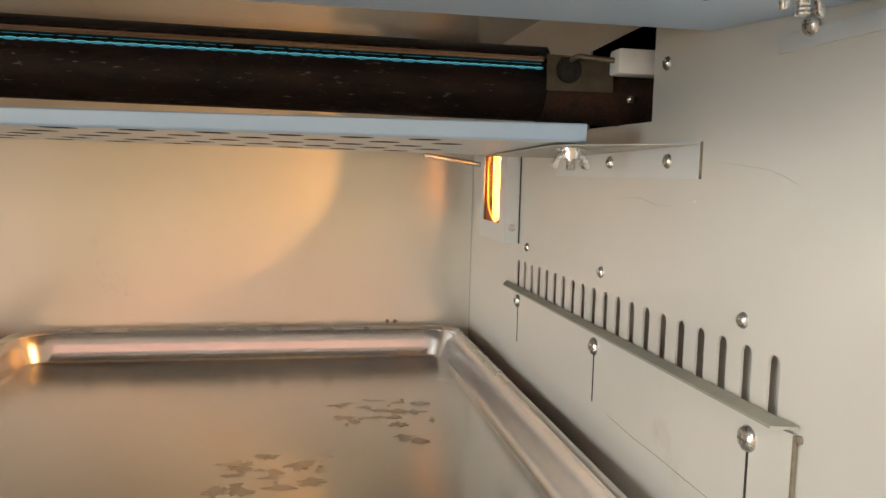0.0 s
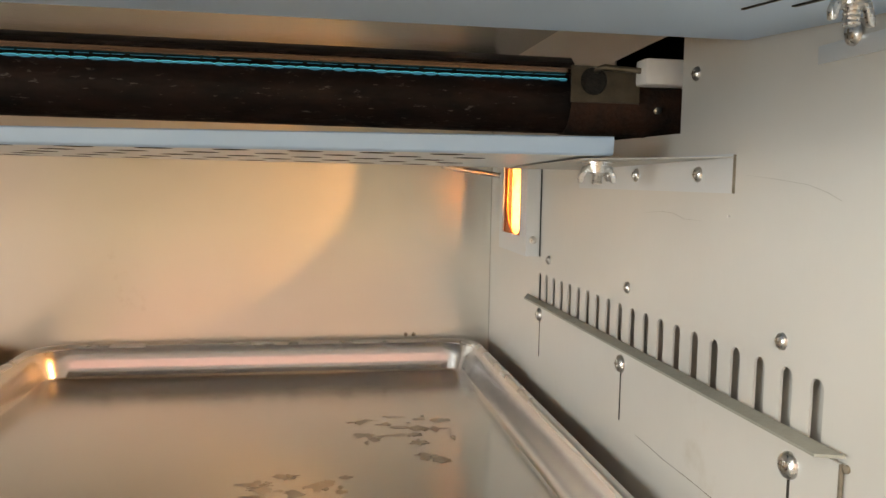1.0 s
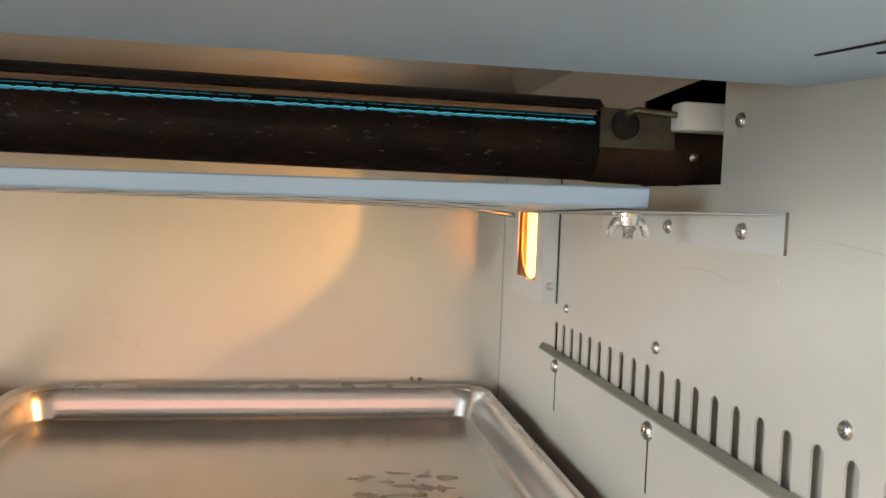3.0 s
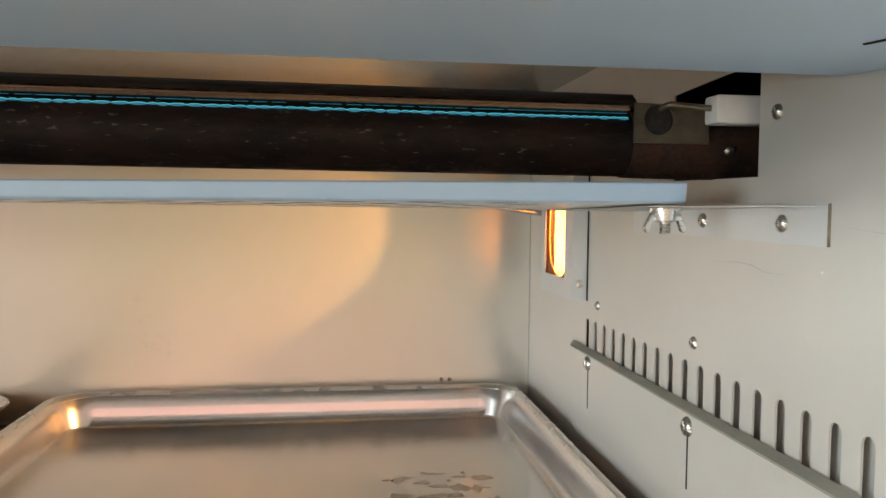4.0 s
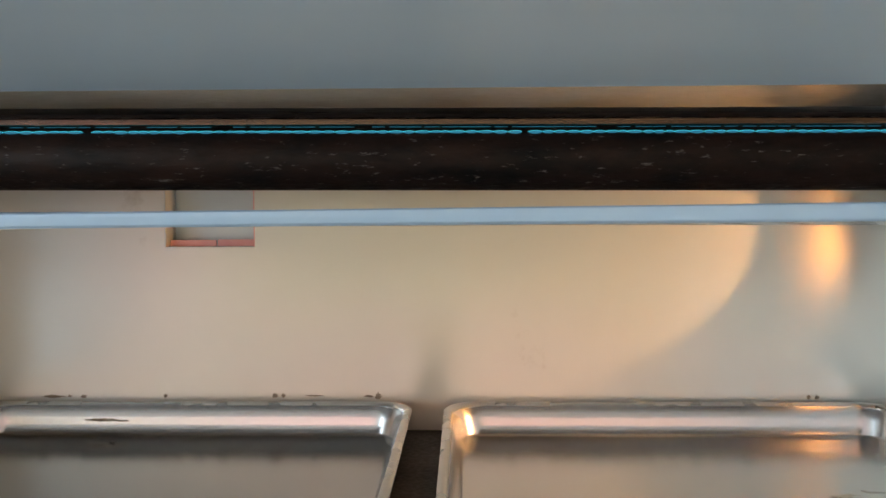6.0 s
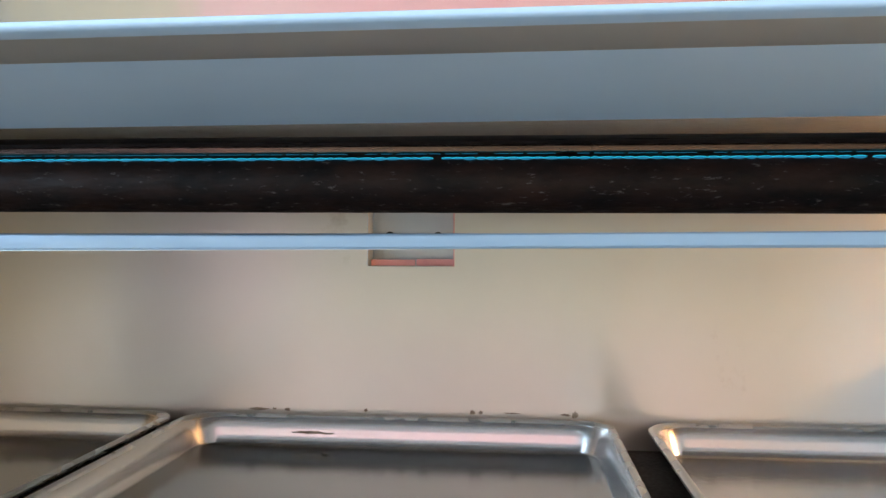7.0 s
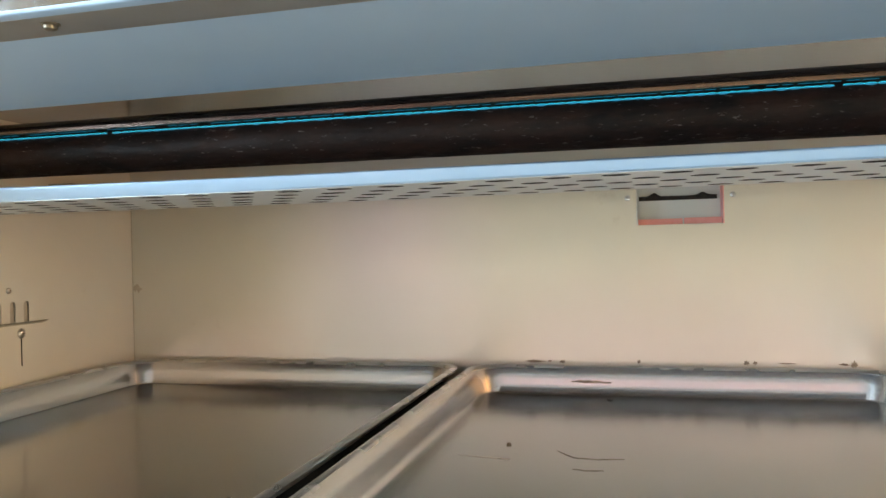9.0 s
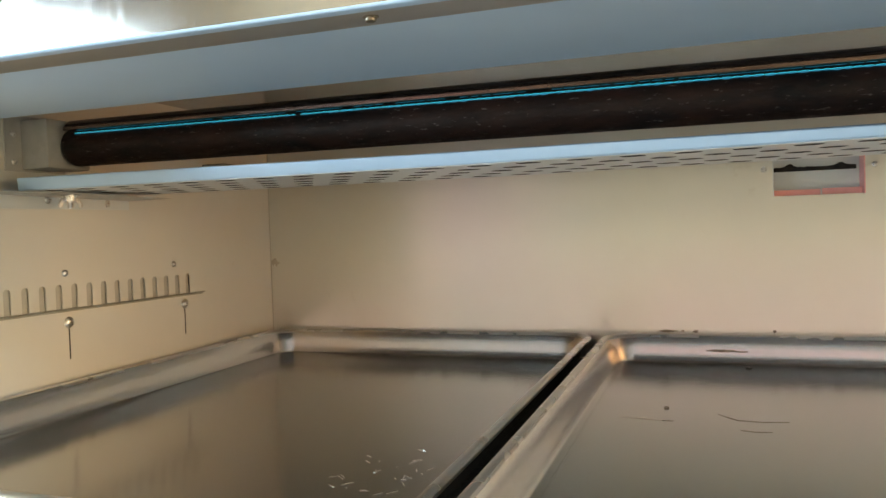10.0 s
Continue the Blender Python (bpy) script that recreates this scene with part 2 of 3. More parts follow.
def bent(points, x0, x1, thick):
    """A bent strip: a path of (y, z) with thickness, drawn along x."""
    bm = bmesh.new()
    n = len(points)
    normals = []
    for i in range(n):
        a, b = Vector(points[max(i - 1, 0)]), Vector(points[min(i + 1, n - 1)])
        d = (b - a).normalized()
        normals.append(Vector((-d.y, d.x)))
    inner = [Vector(p) + nn * thick for p, nn in zip(points, normals)]
    loop = [Vector(p) for p in points] + inner[::-1]
    ends = [[bm.verts.new((x, p.x, p.y)) for p in loop] for x in (x0, x1)]
    for k in range(len(loop)):
        bm.faces.new((ends[0][k], ends[0][(k + 1) % len(loop)], ends[1][(k + 1) % len(loop)], ends[1][k]))
    for e in ends:
        for i in range(n - 1):
            bm.faces.new((e[i], e[i + 1], e[2 * n - 2 - i], e[2 * n - 1 - i]))
    return bm


# ---------- chamber ----------
SLOTS = [-0.189 - 0.01963 * k for k in range(20)]
HOLE = (-0.4385, -0.343, 0.2325, 0.2870)     # burner opening in the right wall: y, y, z, z


def side_wall(name, right):
    s = 0.0 if right else -W
    d = 1 if right else -1
    dz = 0.0 if right else 0.002
    holes = [slot_loop(y, 0.100, 0.1270 + 0.0002 * k - dz, 0.0080) for k, y in enumerate(SLOTS)]
    if right:
        holes.append([(HOLE[0], HOLE[2]), (HOLE[1], HOLE[2] + 0.001), (HOLE[1], HOLE[3] - 0.002), (HOLE[0] + 0.012, HOLE[3] + 0.001), (HOLE[0], HOLE[3])])
        holes.append(rect(-0.180, -0.096, 0.150, 0.238))
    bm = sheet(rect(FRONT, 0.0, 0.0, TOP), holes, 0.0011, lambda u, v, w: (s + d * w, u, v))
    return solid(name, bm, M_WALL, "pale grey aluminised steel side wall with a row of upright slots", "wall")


wall_right = side_wall("wall_right", True)
wall_left = side_wall("wall_left", False)
VENT = (-0.768, -0.672, 0.194, 0.256)
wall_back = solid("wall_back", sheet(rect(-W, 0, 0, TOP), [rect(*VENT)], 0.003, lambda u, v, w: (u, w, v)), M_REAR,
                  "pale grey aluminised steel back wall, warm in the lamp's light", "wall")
floor = solid("floor", a_box(-W, 0, FRONT - 0.003, 0, -0.02, 0.0), M_DECK, "black sooty steel baking deck under the trays", "floor")
ceiling = solid("ceiling", a_box(-W, 0, FRONT, 0, TOP, TOP + 0.003), M_CEIL, "shiny heat-stained sheet steel chamber ceiling", "ceiling")
for nm, xx in (("trim_seam_right", -0.0011), ("trim_seam_left", -W + 0.0001)):
    solid(nm, a_box(xx, xx + 0.0007, -0.0008, -0.0001, 0.001, 0.30), M_HAIR, "thin grey seam in the rear corner", "seam")
# added dark angle, there to put a dark band in the ceiling's reflection
trim = solid("trim_rear_dark_band", bent([(-0.040, 0.3265), (-0.034, 0.322), (-0.0015, 0.303), (-0.0008, 0.300)], -W + 0.001, -0.001, 0.0012), M_TRIM, "dark angle added in the rear top corner to darken the ceiling's reflection", "trim")
# dark casing behind the sheets
for nm, a in (("wall_casing_right", (0.095, 0.10, FRONT, 0.06, -0.02, 0.42)), ("wall_casing_left", (-W - 0.04, -W - 0.035, FRONT, 0.06, -0.02, 0.42)),
              ("wall_casing_back", (-W - 0.04, 0.10, 0.06, 0.065, -0.02, 0.42)), ("wall_casing_top", (-W - 0.04, 0.10, FRONT, 0.065, 0.42, 0.425))):
    solid(nm, a_box(*a), M_SOOT_SHADE, "dark sooty outer casing behind the chamber sheets", "casing")

for nm, xx, mm in (("wall_inner_right", 0.0065, M_BACKING), ("wall_inner_left", -W - 0.0045, M_BACKING)):
    solid(nm, a_box(xx, xx + 0.0015, -0.62, -0.184, 0.05, 0.150), mm, "inner grey sheet behind the wall slots", "wall")

# ---------- front header: baffle plate, polished strip, front panel ----------
baffle = thing("baffle_plate", "blue-grey steel baffle plate above the oven mouth", "baffle", (-W / 2, -0.56, 0.274))
baffle.location = (0, 0, 0)
part("plate", bent([(-0.6666, 0.2594), (-0.500, 0.2708), (-0.4955, 0.2722), (-0.4940, 0.275), (-0.4940, 0.290)], -W + 0.001, -0.001, 0.0015), M_BAFFLE, baffle)
header = thing("front_header", "polished stainless steel header strip with bolts", "header")
part("strip", bent([(-0.6945, 0.2558), (-0.6900, 0.2562), (-0.6690, 0.2578), (-0.6672, 0.2582), (-0.6670, 0.2612)], -W, 0, 0.0012), M_STRIP, header)
part("rolled_edge", bent([(-0.7002, 0.2572), (-0.7000, 0.2565), (-0.6996, 0.2560), (-0.6988, 0.2557), (-0.6946, 0.2557)], -W - 0.06, 0.06, 0.0010), M_LIP, header)
for bx in (-0.5050, -0.7310, -0.9640):
    part("bolt", lathe([(0.0034, 0.0), (0.0034, -0.0005), (0.0025, -0.0008), (0.0023, -0.0020), (0.0013, -0.0025)], 16, "z", (bx, -0.6850, 0.2566)), M_BLUED, header)
solid("wall_front_panel", a_box(-W - 0.3, 0.3, -0.7002, -0.6972, 0.2571, 0.75), M_PANEL, "polished stainless steel front panel above the oven mouth", "panel")
solid("wall_front_jamb_right", a_box(0.003, 0.3, -0.7002, -0.6972, -0.25, 0.2605), M_STAIN, "stainless steel front jamb of the oven", "panel")
solid("wall_front_jamb_left", a_box(-W - 0.3, -W - 0.003, -0.7002, -0.6972, -0.25, 0.2605), M_STAIN, "stainless steel front jamb of the oven", "panel")

# ---------- sheet pans ----------


def rounded(x0, x1, y0, y1, r, z, seg=8):
    out = []
    for cx, cy, a0 in ((x1 - r, y1 - r, 0), (x0 + r, y1 - r, 90), (x0 + r, y0 + r, 180), (x1 - r, y0 + r, 270)):
        for k in range(seg + 1):
            a = radians(a0 + 90 * k / seg)
            out.append((cx + r * math.cos(a), cy + r * math.sin(a), z))
    return out


def loft(bm, loops, close_last=True):
    rings = [[bm.verts.new(p) for p in lp] for lp in loops]
    n = len(rings[0])
    for a, b in zip(rings, rings[1:]):
        for k in range(n):
            bm.faces.new((a[k], a[(k + 1) % n], b[(k + 1) % n], b[k]))
    if close_last:
        bm.faces.new(rings[-1])
    return rings


def sheet_pan(x0, x1, y0, y1, label, material=M_PAN, high=0.033):
    ob = thing("sheet_pan", label, "baking tray", ((x0 + x1) / 2, (y0 + y1) / 2, 0), "sheet pans on the deck")
    ox, oy = (x0 + x1) / 2, (y0 + y1) / 2
    a, b, c, d = x0 - ox, x1 - ox, y0 - oy, y1 - oy

    def ring(i, z, r):
        return rounded(a + i, b - i, c + i, d - i, r, z)

    bm = bmesh.new()
    loft(bm, [ring(0.0186, 0.0034, 0.025), ring(0.0200, 0.0027, 0.024), ring(0.0240, 0.0025, 0.022), ring(0.06, 0.0025, 0.014), ring(0.12, 0.0027, 0.010)])
    part("tray", bm, material, ob)
    bm = bmesh.new()
    loft(bm, [ring(0.0081, high - 0.0026, 0.030), ring(0.0098, high - 0.0052, 0.029), ring(0.0124, 0.0220, 0.028), ring(0.0136, 0.0180, 0.0275), ring(0.0152, 0.0120, 0.027),
              ring(0.0177, 0.0040, 0.0255), ring(0.0186, 0.0034, 0.025)], False)
    part("side_wall", bm, M_PANWALL, ob, "brushed, scratched aluminium side")
    bm = bmesh.new()
    loft(bm, [ring(0.0195, 0.0020, 0.022), ring(0.0140, 0.0080, 0.024), ring(0.0088, high - 0.006, 0.029), ring(0.0070, high - 0.004, 0.030)], False)
    part("underside", bm, M_PAN, ob)
    bm = bmesh.new()
    prof = []
    for k in range(9):
        t = radians(20 + 40 * k)
        prof.append(ring(0.0042 - 0.0042 * math.cos(t), high - 0.0030 + 0.0034 * math.sin(t), 0.034))
    loft(bm, prof, False)
    part("rolled_rim", bm, M_PANRIM, ob, "rolled aluminium rim")
    return ob


pan_right = sheet_pan(-0.473, -0.0175, -0.658, -0.008, "worn aluminium sheet pan with grease stains on the deck")
# these two pans take the darker copy, where they mirror dark walls
pan_middle = sheet_pan(-0.9645, -0.5045, -0.658, -0.008, "worn aluminium sheet pan with dark scratches on the deck", M_DIMPAN)
pan_left = sheet_pan(-1.433, -0.9765, -0.658, -0.008, "aluminium sheet pan, darkened in colour for its dim reflection, beside the yellow-lit side wall", M_DIMPAN)

# ---------- burner ----------
BY, BZ, BR = -0.392, 0.2555, 0.0185


def burner_rise(bm):
    """The burner hangs a little higher at its closed end."""
    for v in bm.verts:
        v.co.z -= 0.0036 * (v.co.x + W / 2) / (W / 2)
    return bm


burner = thing("burner", "black iron tube gas burner with a row of blue flames", "burner")
bm = bmesh.new()
rings = []
ends = [(-1.4100, 0.80), (-1.4085, 0.92), (-1.4055, 0.985)]
for x, k0 in ends + [(-1.402 + (1.402 + 0.03) * i / 60, 1.0) for i in range(61)]:
    rings.append([(x, BY + BR * k0 * math.cos(2 * math.pi * k / 32) * (1 + 0.012 * noise.noise((x * 20, k, 0))),
                   BZ + BR * k0 * math.sin(2 * math.pi * k / 32)) for k in range(32)])
rr = loft(bm, rings)
bm.faces.new(rr[0])
part("tube", burner_rise(bm), M_IRON, burner)
hood = [(BY - 0.0160, 0.2733), (BY - 0.0158, 0.2752), (BY - 0.010, 0.2792), (BY - 0.002, 0.2802), (BY + 0.012, 0.2790), (BY + 0.022, 0.270)]
deflector = part("hood", burner_rise(bent(hood, -1.404, -0.050, -0.0012)), M_HOOD, burner, "heat-tinted steel deflector")
part("rolled_edge", burner_rise(bent([(BY - 0.0150, 0.2700), (BY - 0.0172, 0.2693), (BY - 0.01785, 0.2697), (BY - 0.01835, 0.2722), (BY - 0.0178, 0.2730), (BY - 0.0161, 0.2734)], -1.404, -0.050, -0.0012)), M_EDGE, deflector, "bright rolled edge")
rng = random.Random(5)


def flame_mesh(w, drop):
    """One small flame along the port row: a dim blue body with a brighter curved crest, origin at its left end."""
    bm = bmesh.new()
    xs = [0.0, w * 0.12, w * 0.35, w * 0.65, w * 0.9, w]
    arch = [-0.1, 0.5, 0.9, 1.0, 0.6, 0.0]
    top = [bm.verts.new((x, 0.0, 0.00055 * k)) for x, k in zip(xs, arch)]
    mid = [bm.verts.new((x, -0.0003, 0.00055 * k - 0.00038)) for x, k in zip(xs, arch)]
    low = [bm.verts.new((x, 0.0, -0.00045 - drop * k)) for x, k in zip(xs, arch)]
    back = [bm.verts.new((x, 0.0012, 0.00055 * k - 0.0003)) for x, k in zip(xs, arch)]
    for a, b, m in ((top, mid, 1), (mid, low, 0), (low, back, 0), (back, top, 0)):
        for k in range(5):
            bm.faces.new((a[k], a[k + 1], b[k + 1], b[k])).material_index = m
    me = mesh_of(bm, "flame", M_FLAME)
    me.materials.append(M_CREST)
    return me


FLAMES = [(w, flame_mesh(w, drop)) for w, drop in ((0.0045, 0.0003), (0.0055, 0.0007), (0.0065, 0.0005), (0.0072, 0.0008), (0.0080, 0.0006), (0.0060, 0.0003))]
x = -1.392
GAPS = (-1.155, -0.936, -0.644, -0.497, -0.421, -0.191)
while x < -0.055:
    w, me = rng.choice(FLAMES)
    if min(abs(x + w / 2 - g) for g in GAPS) > 0.0022:
        flame = new("flame", me)
        flame.location = (x, BY - 0.0165, 0.2662 - 0.0036 * (x + W / 2) / (W / 2))
        flame.parent = burner
        x += w * rng.uniform(0.93, 1.05)
    else:
        x += 0.0016
bm = bmesh.new()
for k in range(150):
    xa = -1.39 + 1.335 * k / 150
    if rng.random() < 0.9:
        box(bm, xa, xa + rng.uniform(0.006, 0.0091), BY - 0.0165, BY - 0.0157, 0.26848, 0.26866)
tagged(part("flame_glint", burner_rise(bm), M_FLAME, burner, "thin blue flame glint under the hood", smooth=False), kind="stuff")
part("inlet_end", burner_rise(lathe([(BR + 0.0006, -0.052), (BR + 0.0009, -0.03), (BR + 0.0008, 0.03), (BR - 0.002, 0.0302)], 28, "x", (0, BY, BZ))), M_RUST, burner, "rust-red burner inlet")
part("clamp_screw", lathe([(0.0022, 0), (0.0026, -0.0008), (0.0026, -0.0022), (0.0012, -0.0026), (0.0012, -0.005)], 12, "y", (-0.0005, BY - 0.0165, 0.2475)), M_STEEL, burner)

bracket = thing("burner_bracket", "grey sheet steel burner end bracket screwed to the wall", "bracket")
# darker grey than the other sheet parts, to give the bracket's shade
part("flange", a_box(-W, -W + 0.0015, -0.440, -0.372, 0.236, 0.288), M_BACKING, bracket)
part("body", a_box(-W + 0.0015, -1.4105, -0.4225, -0.372, 0.238, 0.2835, bevel=0.0015), M_BACKING, bracket)
for z in (0.2445, 0.2705):
    part("screw", lathe([(0.003, 0), (0.0028, 0.0012), (0.0015, 0.002)], 14, "x", (-W + 0.0015, -0.4305, z)), M_STEEL, bracket)

igniter = thing("spark_igniter", "spark igniter with white ceramic block and bent steel electrode", "igniter")
circle = [(-0.0405 + 0.0078 * math.cos(2 * math.pi * k / 20), 0.2618 + 0.0078 * math.sin(2 * math.pi * k / 20)) for k in range(20)]
part("mounting_plate", sheet([(-0.0535, 0.2500), (-0.0135, 0.2500), (-0.0135, 0.2690), (-0.0535, 0.2700)], [circle], 0.0012, lambda u, v, w: (u, BY - 0.021 - w, v)), M_SINGED, igniter, "heat-blued mounting plate with a round hole")
# black disc behind the hole stands in for the port's dark inside
part("port_shadow", lathe([(0.0077, BY - 0.0204), (0.0077, BY - 0.0199)], 24, "y", (-0.0405, 0, 0.2618)), M_SOOT_SHADE, igniter, "black disc for the shade in the burner port", smooth=False)
part("ceramic", a_box(-0.0165, 0.03, -0.428, -0.414, 0.2592, 0.2735, bevel=0.0016), M_CERAMIC, igniter, "white ceramic insulator block")
cu = bpy.data.curves.new("electrode", "CURVE")
cu.dimensions, cu.bevel_depth, cu.bevel_resolution = "3D", 0.0016, 3
sp = cu.splines.new("POLY")
pts = [(-0.015, -0.421, 0.2672), (-0.033, -0.421, 0.2682), (-0.0365, -0.420, 0.2688), (-0.0385, -0.418, 0.2682), (-0.039, -0.405, 0.267)]
sp.points.add(len(pts) - 1)
for p, q in zip(sp.points, pts):
    p.co = (*q, 1)
cu.materials.append(M_BLUED)
el = new("electrode", cu)
el.parent = igniter

# ---------- perforated plate ----------
PX0, PX1, PY0, PY1, PZ = -1.415, -0.043, -0.450, -0.288, 0.2180


def sag(bm, share=1.0):
    """The thin plate is not quite level along its length."""
    for v in bm.verts:
        v.co.z += share * float(np.interp(v.co.x, (-1.40, -1.0, -0.7, -0.4, -0.05), (-0.0024, -0.0034, -0.0020, 0.0008, 0.0012)))
        if v.co.z > PZ + 0.005:
            v.co.z += float(np.interp(v.co.x, (-1.40, -0.9, -0.7, -0.4, -0.05), (0.0020, -0.0006, -0.0022, -0.0026, 0.0002)))
        v.co.z -= float(np.interp(v.co.x, (-1.40, -0.9, -0.7, -0.5, -0.05), (-0.0015, -0.0012, -0.0008, 0.0014, 0.0038))) * (v.co.y - PY0) / (PY1 - PY0)
    return bm


perf = thing("perforated_plate", "perforated grey sheet steel plate with a turned-up front lip", "plate")


def perforated():
    bm = bmesh.new()
    rows, pitch, r = 5, 0.0362, 0.0092
    dy = (PY1 - PY0) / rows
    n = int((PX1 - PX0) / pitch)
    for j in range(rows):
        off = 0.0 if j % 2 == 0 else pitch / 2
        y0, y1 = PY0 + j * dy, PY0 + (j + 1) * dy
        start = PX0 + 0.004 + off
        count = n - 1
        for i in range(count):
            xa, xb = start + i * pitch, start + (i + 1) * pitch
            cx, cy = (xa + xb) / 2, (y0 + y1) / 2
            outer, inner = [], []
            for k in range(16):
                a = 2 * math.pi * (k + 0.0) / 16
                ux, uy = math.cos(a), math.sin(a)
                m = max(abs(ux), abs(uy))
                outer.append(bm.verts.new((cx + ux / m * pitch / 2, cy + uy / m * dy / 2, PZ)))
                inner.append(bm.verts.new((cx + ux * r, cy + uy * r * 0.72, PZ)))
            for k in range(16):
                bm.faces.new((outer[k], outer[(k + 1) % 16], inner[(k + 1) % 16], inner[k]))
        for xa, xb in ((PX0, start), (start + count * pitch, PX1)):
            q = [bm.verts.new(p) for p in ((xa, y0, PZ), (xb, y0, PZ), (xb, y1, PZ), (xa, y1, PZ))]
            bm.faces.new(q)
    bmesh.ops.remove_doubles(bm, verts=bm.verts, dist=0.0002)
    top = bmesh.ops.extrude_face_region(bm, geom=list(bm.faces))["geom"]
    for v in (g for g in top if isinstance(g, bmesh.types.BMVert)):
        v.co.z += 0.0012
    return bm


bm = perforated()
# hole walls are coloured black to give the shade inside the holes
for f in bm.faces:
    f.normal_update()
    c = f.calc_center_median()
    if abs(f.normal.z) < 0.3 and PX0 + 0.002 < c.x < PX1 - 0.002 and PY0 + 0.002 < c.y < PY1 - 0.002:
        f.material_index = 1
part("sheet", sag(bm), M_SHEET, perf, smooth=False).data.materials.append(M_SOOT_SHADE)
lip = bent([(-0.4495, PZ), (-0.4512, PZ + 0.0004), (-0.4522, PZ + 0.0014), (-0.4530, 0.2268), (-0.4524, 0.2276)], PX0, PX1, -0.0012)
bmesh.ops.bisect_edges(lip, edges=[e for e in lip.edges if e.calc_length() > 1.0], cuts=1)
bmesh.ops.subdivide_edges(lip, edges=[e for e in lip.edges if e.calc_length() > 0.3], cuts=11, use_grid_fill=True)
part("front_lip", sag(lip), M_LIP, perf, "pale blue turned-up front lip")


def wing_nut(x, y, z, turn, size=1.0):
    ob = thing("wing_nut", "shiny zinc wing nut on a threaded stud under the plate", "wing nut", (x, y, z), "wing nuts")
    ob.rotation_euler.z = radians(turn)
    ob.scale = (size, size, size)
    part("washer", lathe([(0.008, 0.0), (0.008, -0.0012), (0.003, -0.0012)], 20), M_STEEL, ob)
    part("hub", lathe([(0.0052, -0.0012), (0.0048, -0.006), (0.0035, -0.0068)], 18), M_STEEL, ob)
    part("stud", lathe([(0.0026 + 0.0003 * (k % 2), -0.006 - 0.0008 * k) for k in range(9)], 14), M_STEEL, ob, "threaded stud end")
    for sx in (-1, 1):
        bm = bmesh.new()
        out = [(0.0035, -0.0015), (0.0085, -0.0025), (0.0120, -0.0085), (0.0115, -0.0120), (0.0090, -0.0115), (0.0070, -0.0065), (0.0035, -0.0055)]
        f = bm.faces.new([bm.verts.new((sx * px, -0.0012, pz)) for px, pz in out])
        g = bmesh.ops.extrude_face_region(bm, geom=[f])["geom"]
        for v in (q for q in g if isinstance(q, bmesh.types.BMVert)):
            v.co.y += 0.0024
        bmesh.ops.bevel(bm, geom=list(bm.edges), offset=0.0006, segments=2, affect="EDGES", profile=0.5)
        part("wing", bm, M_STEEL, ob)
    return ob


def pan_screw(parent, x, y, z, d, r=0.0042, name="screw"):
    """A domed cross-head screw on a side wall; d is the way that it points."""
    ob = part(name, lathe([(r * 1.05, 0), (r, d * 0.0009), (r * 0.72, d * 0.0021), (r * 0.35, d * 0.0026)], 18, "x", (x, y, z)), M_STEEL, parent)
    bm = bmesh.new()
    # two dark bars on the head stand for the shaded cross recess
    box(bm, x + d * 0.0024, x + d * 0.00275, y - r * 0.42, y + r * 0.42, z - 0.00025, z + 0.00025)
    box(bm, x + d * 0.0025, x + d * 0.0028, y - 0.00025, y + 0.00025, z - r * 0.42, z + r * 0.42)
    part("cross_slot", bm, M_SCORCH_SHADE, ob, smooth=False)
    return ob


def plate_support(right):
    s, d = (0.0, -1) if right else (-W, 1)
    ob = thing("plate_support", "grey sheet steel angle bracket screwed to the side wall", "bracket", group="plate brackets")
    part("upright_flange", a_box(min(s, s + d * 0.0010), max(s, s + d * 0.0010), -0.4945, -0.285, 0.2015, 0.2200 if right else 0.2192), M_SHEET, ob)
    # dark strip drawn in for the shadow gap at the flange's end
    part("edge_gap_shade", a_box(min(s, s + d * 0.0011), max(s, s + d * 0.0011), -0.4953, -0.4946, 0.2015, 0.2196), M_SCORCH_SHADE, ob, "dark strip for the shadow gap at the front edge", smooth=False)
    z0 = 0.2183 if right else 0.2150
    out = [(0.0, -0.4955), (0.0, -0.285), (0.058, -0.285), (0.058, -0.444), (0.044, -0.456)]
    slot = [(0.0405, -0.435), (0.0425, -0.436), (0.0440, -0.434), (0.0440, -0.395), (0.0425, -0.393), (0.0405, -0.395)]
    long = [(0.021, -0.470), (0.023, -0.4715), (0.025, -0.470), (0.033, -0.395), (0.031, -0.393), (0.029, -0.395)]
    part("shelf", sheet(out, [slot, long], 0.0004, lambda u, v, w: (s + d * u, v, z0 + w - 0.0168 * (v + 0.4955))), M_BACKING, ob, smooth=False)
    for y in (-0.462, -0.386, -0.340) if right else (-0.394,):
        pan_screw(ob, s + d * 0.0010, y, 0.2105, d, 0.0039)
    wing_nut(s + d * (0.043 if right else 0.036), -0.430 if right else -0.401, 0.2170 if right else 0.2132, 12 if right else 78)
    return ob


plate_support(True)
plate_support(False)
rear = thing("rear_bracket", "small dull steel angle bracket on the side wall behind the burner", "bracket")
part("upright_flange", a_box(-W, -W + 0.0012, -0.150, -0.030, 0.236, 0.2605), M_BACKING, rear)
part("shelf", a_box(-W + 0.0012, -W + 0.030, -0.150, -0.030, 0.2594, 0.2605), M_TRIM, rear, "dark stained shelf", smooth=False)
# same painted shadow gap at this bracket's front end
part("edge_gap_shade", a_box(-W, -W + 0.0014, -0.1510, -0.1501, 0.236, 0.2605), M_SCORCH_SHADE, rear, "dark strip for the shadow gap at the front edge", smooth=False)
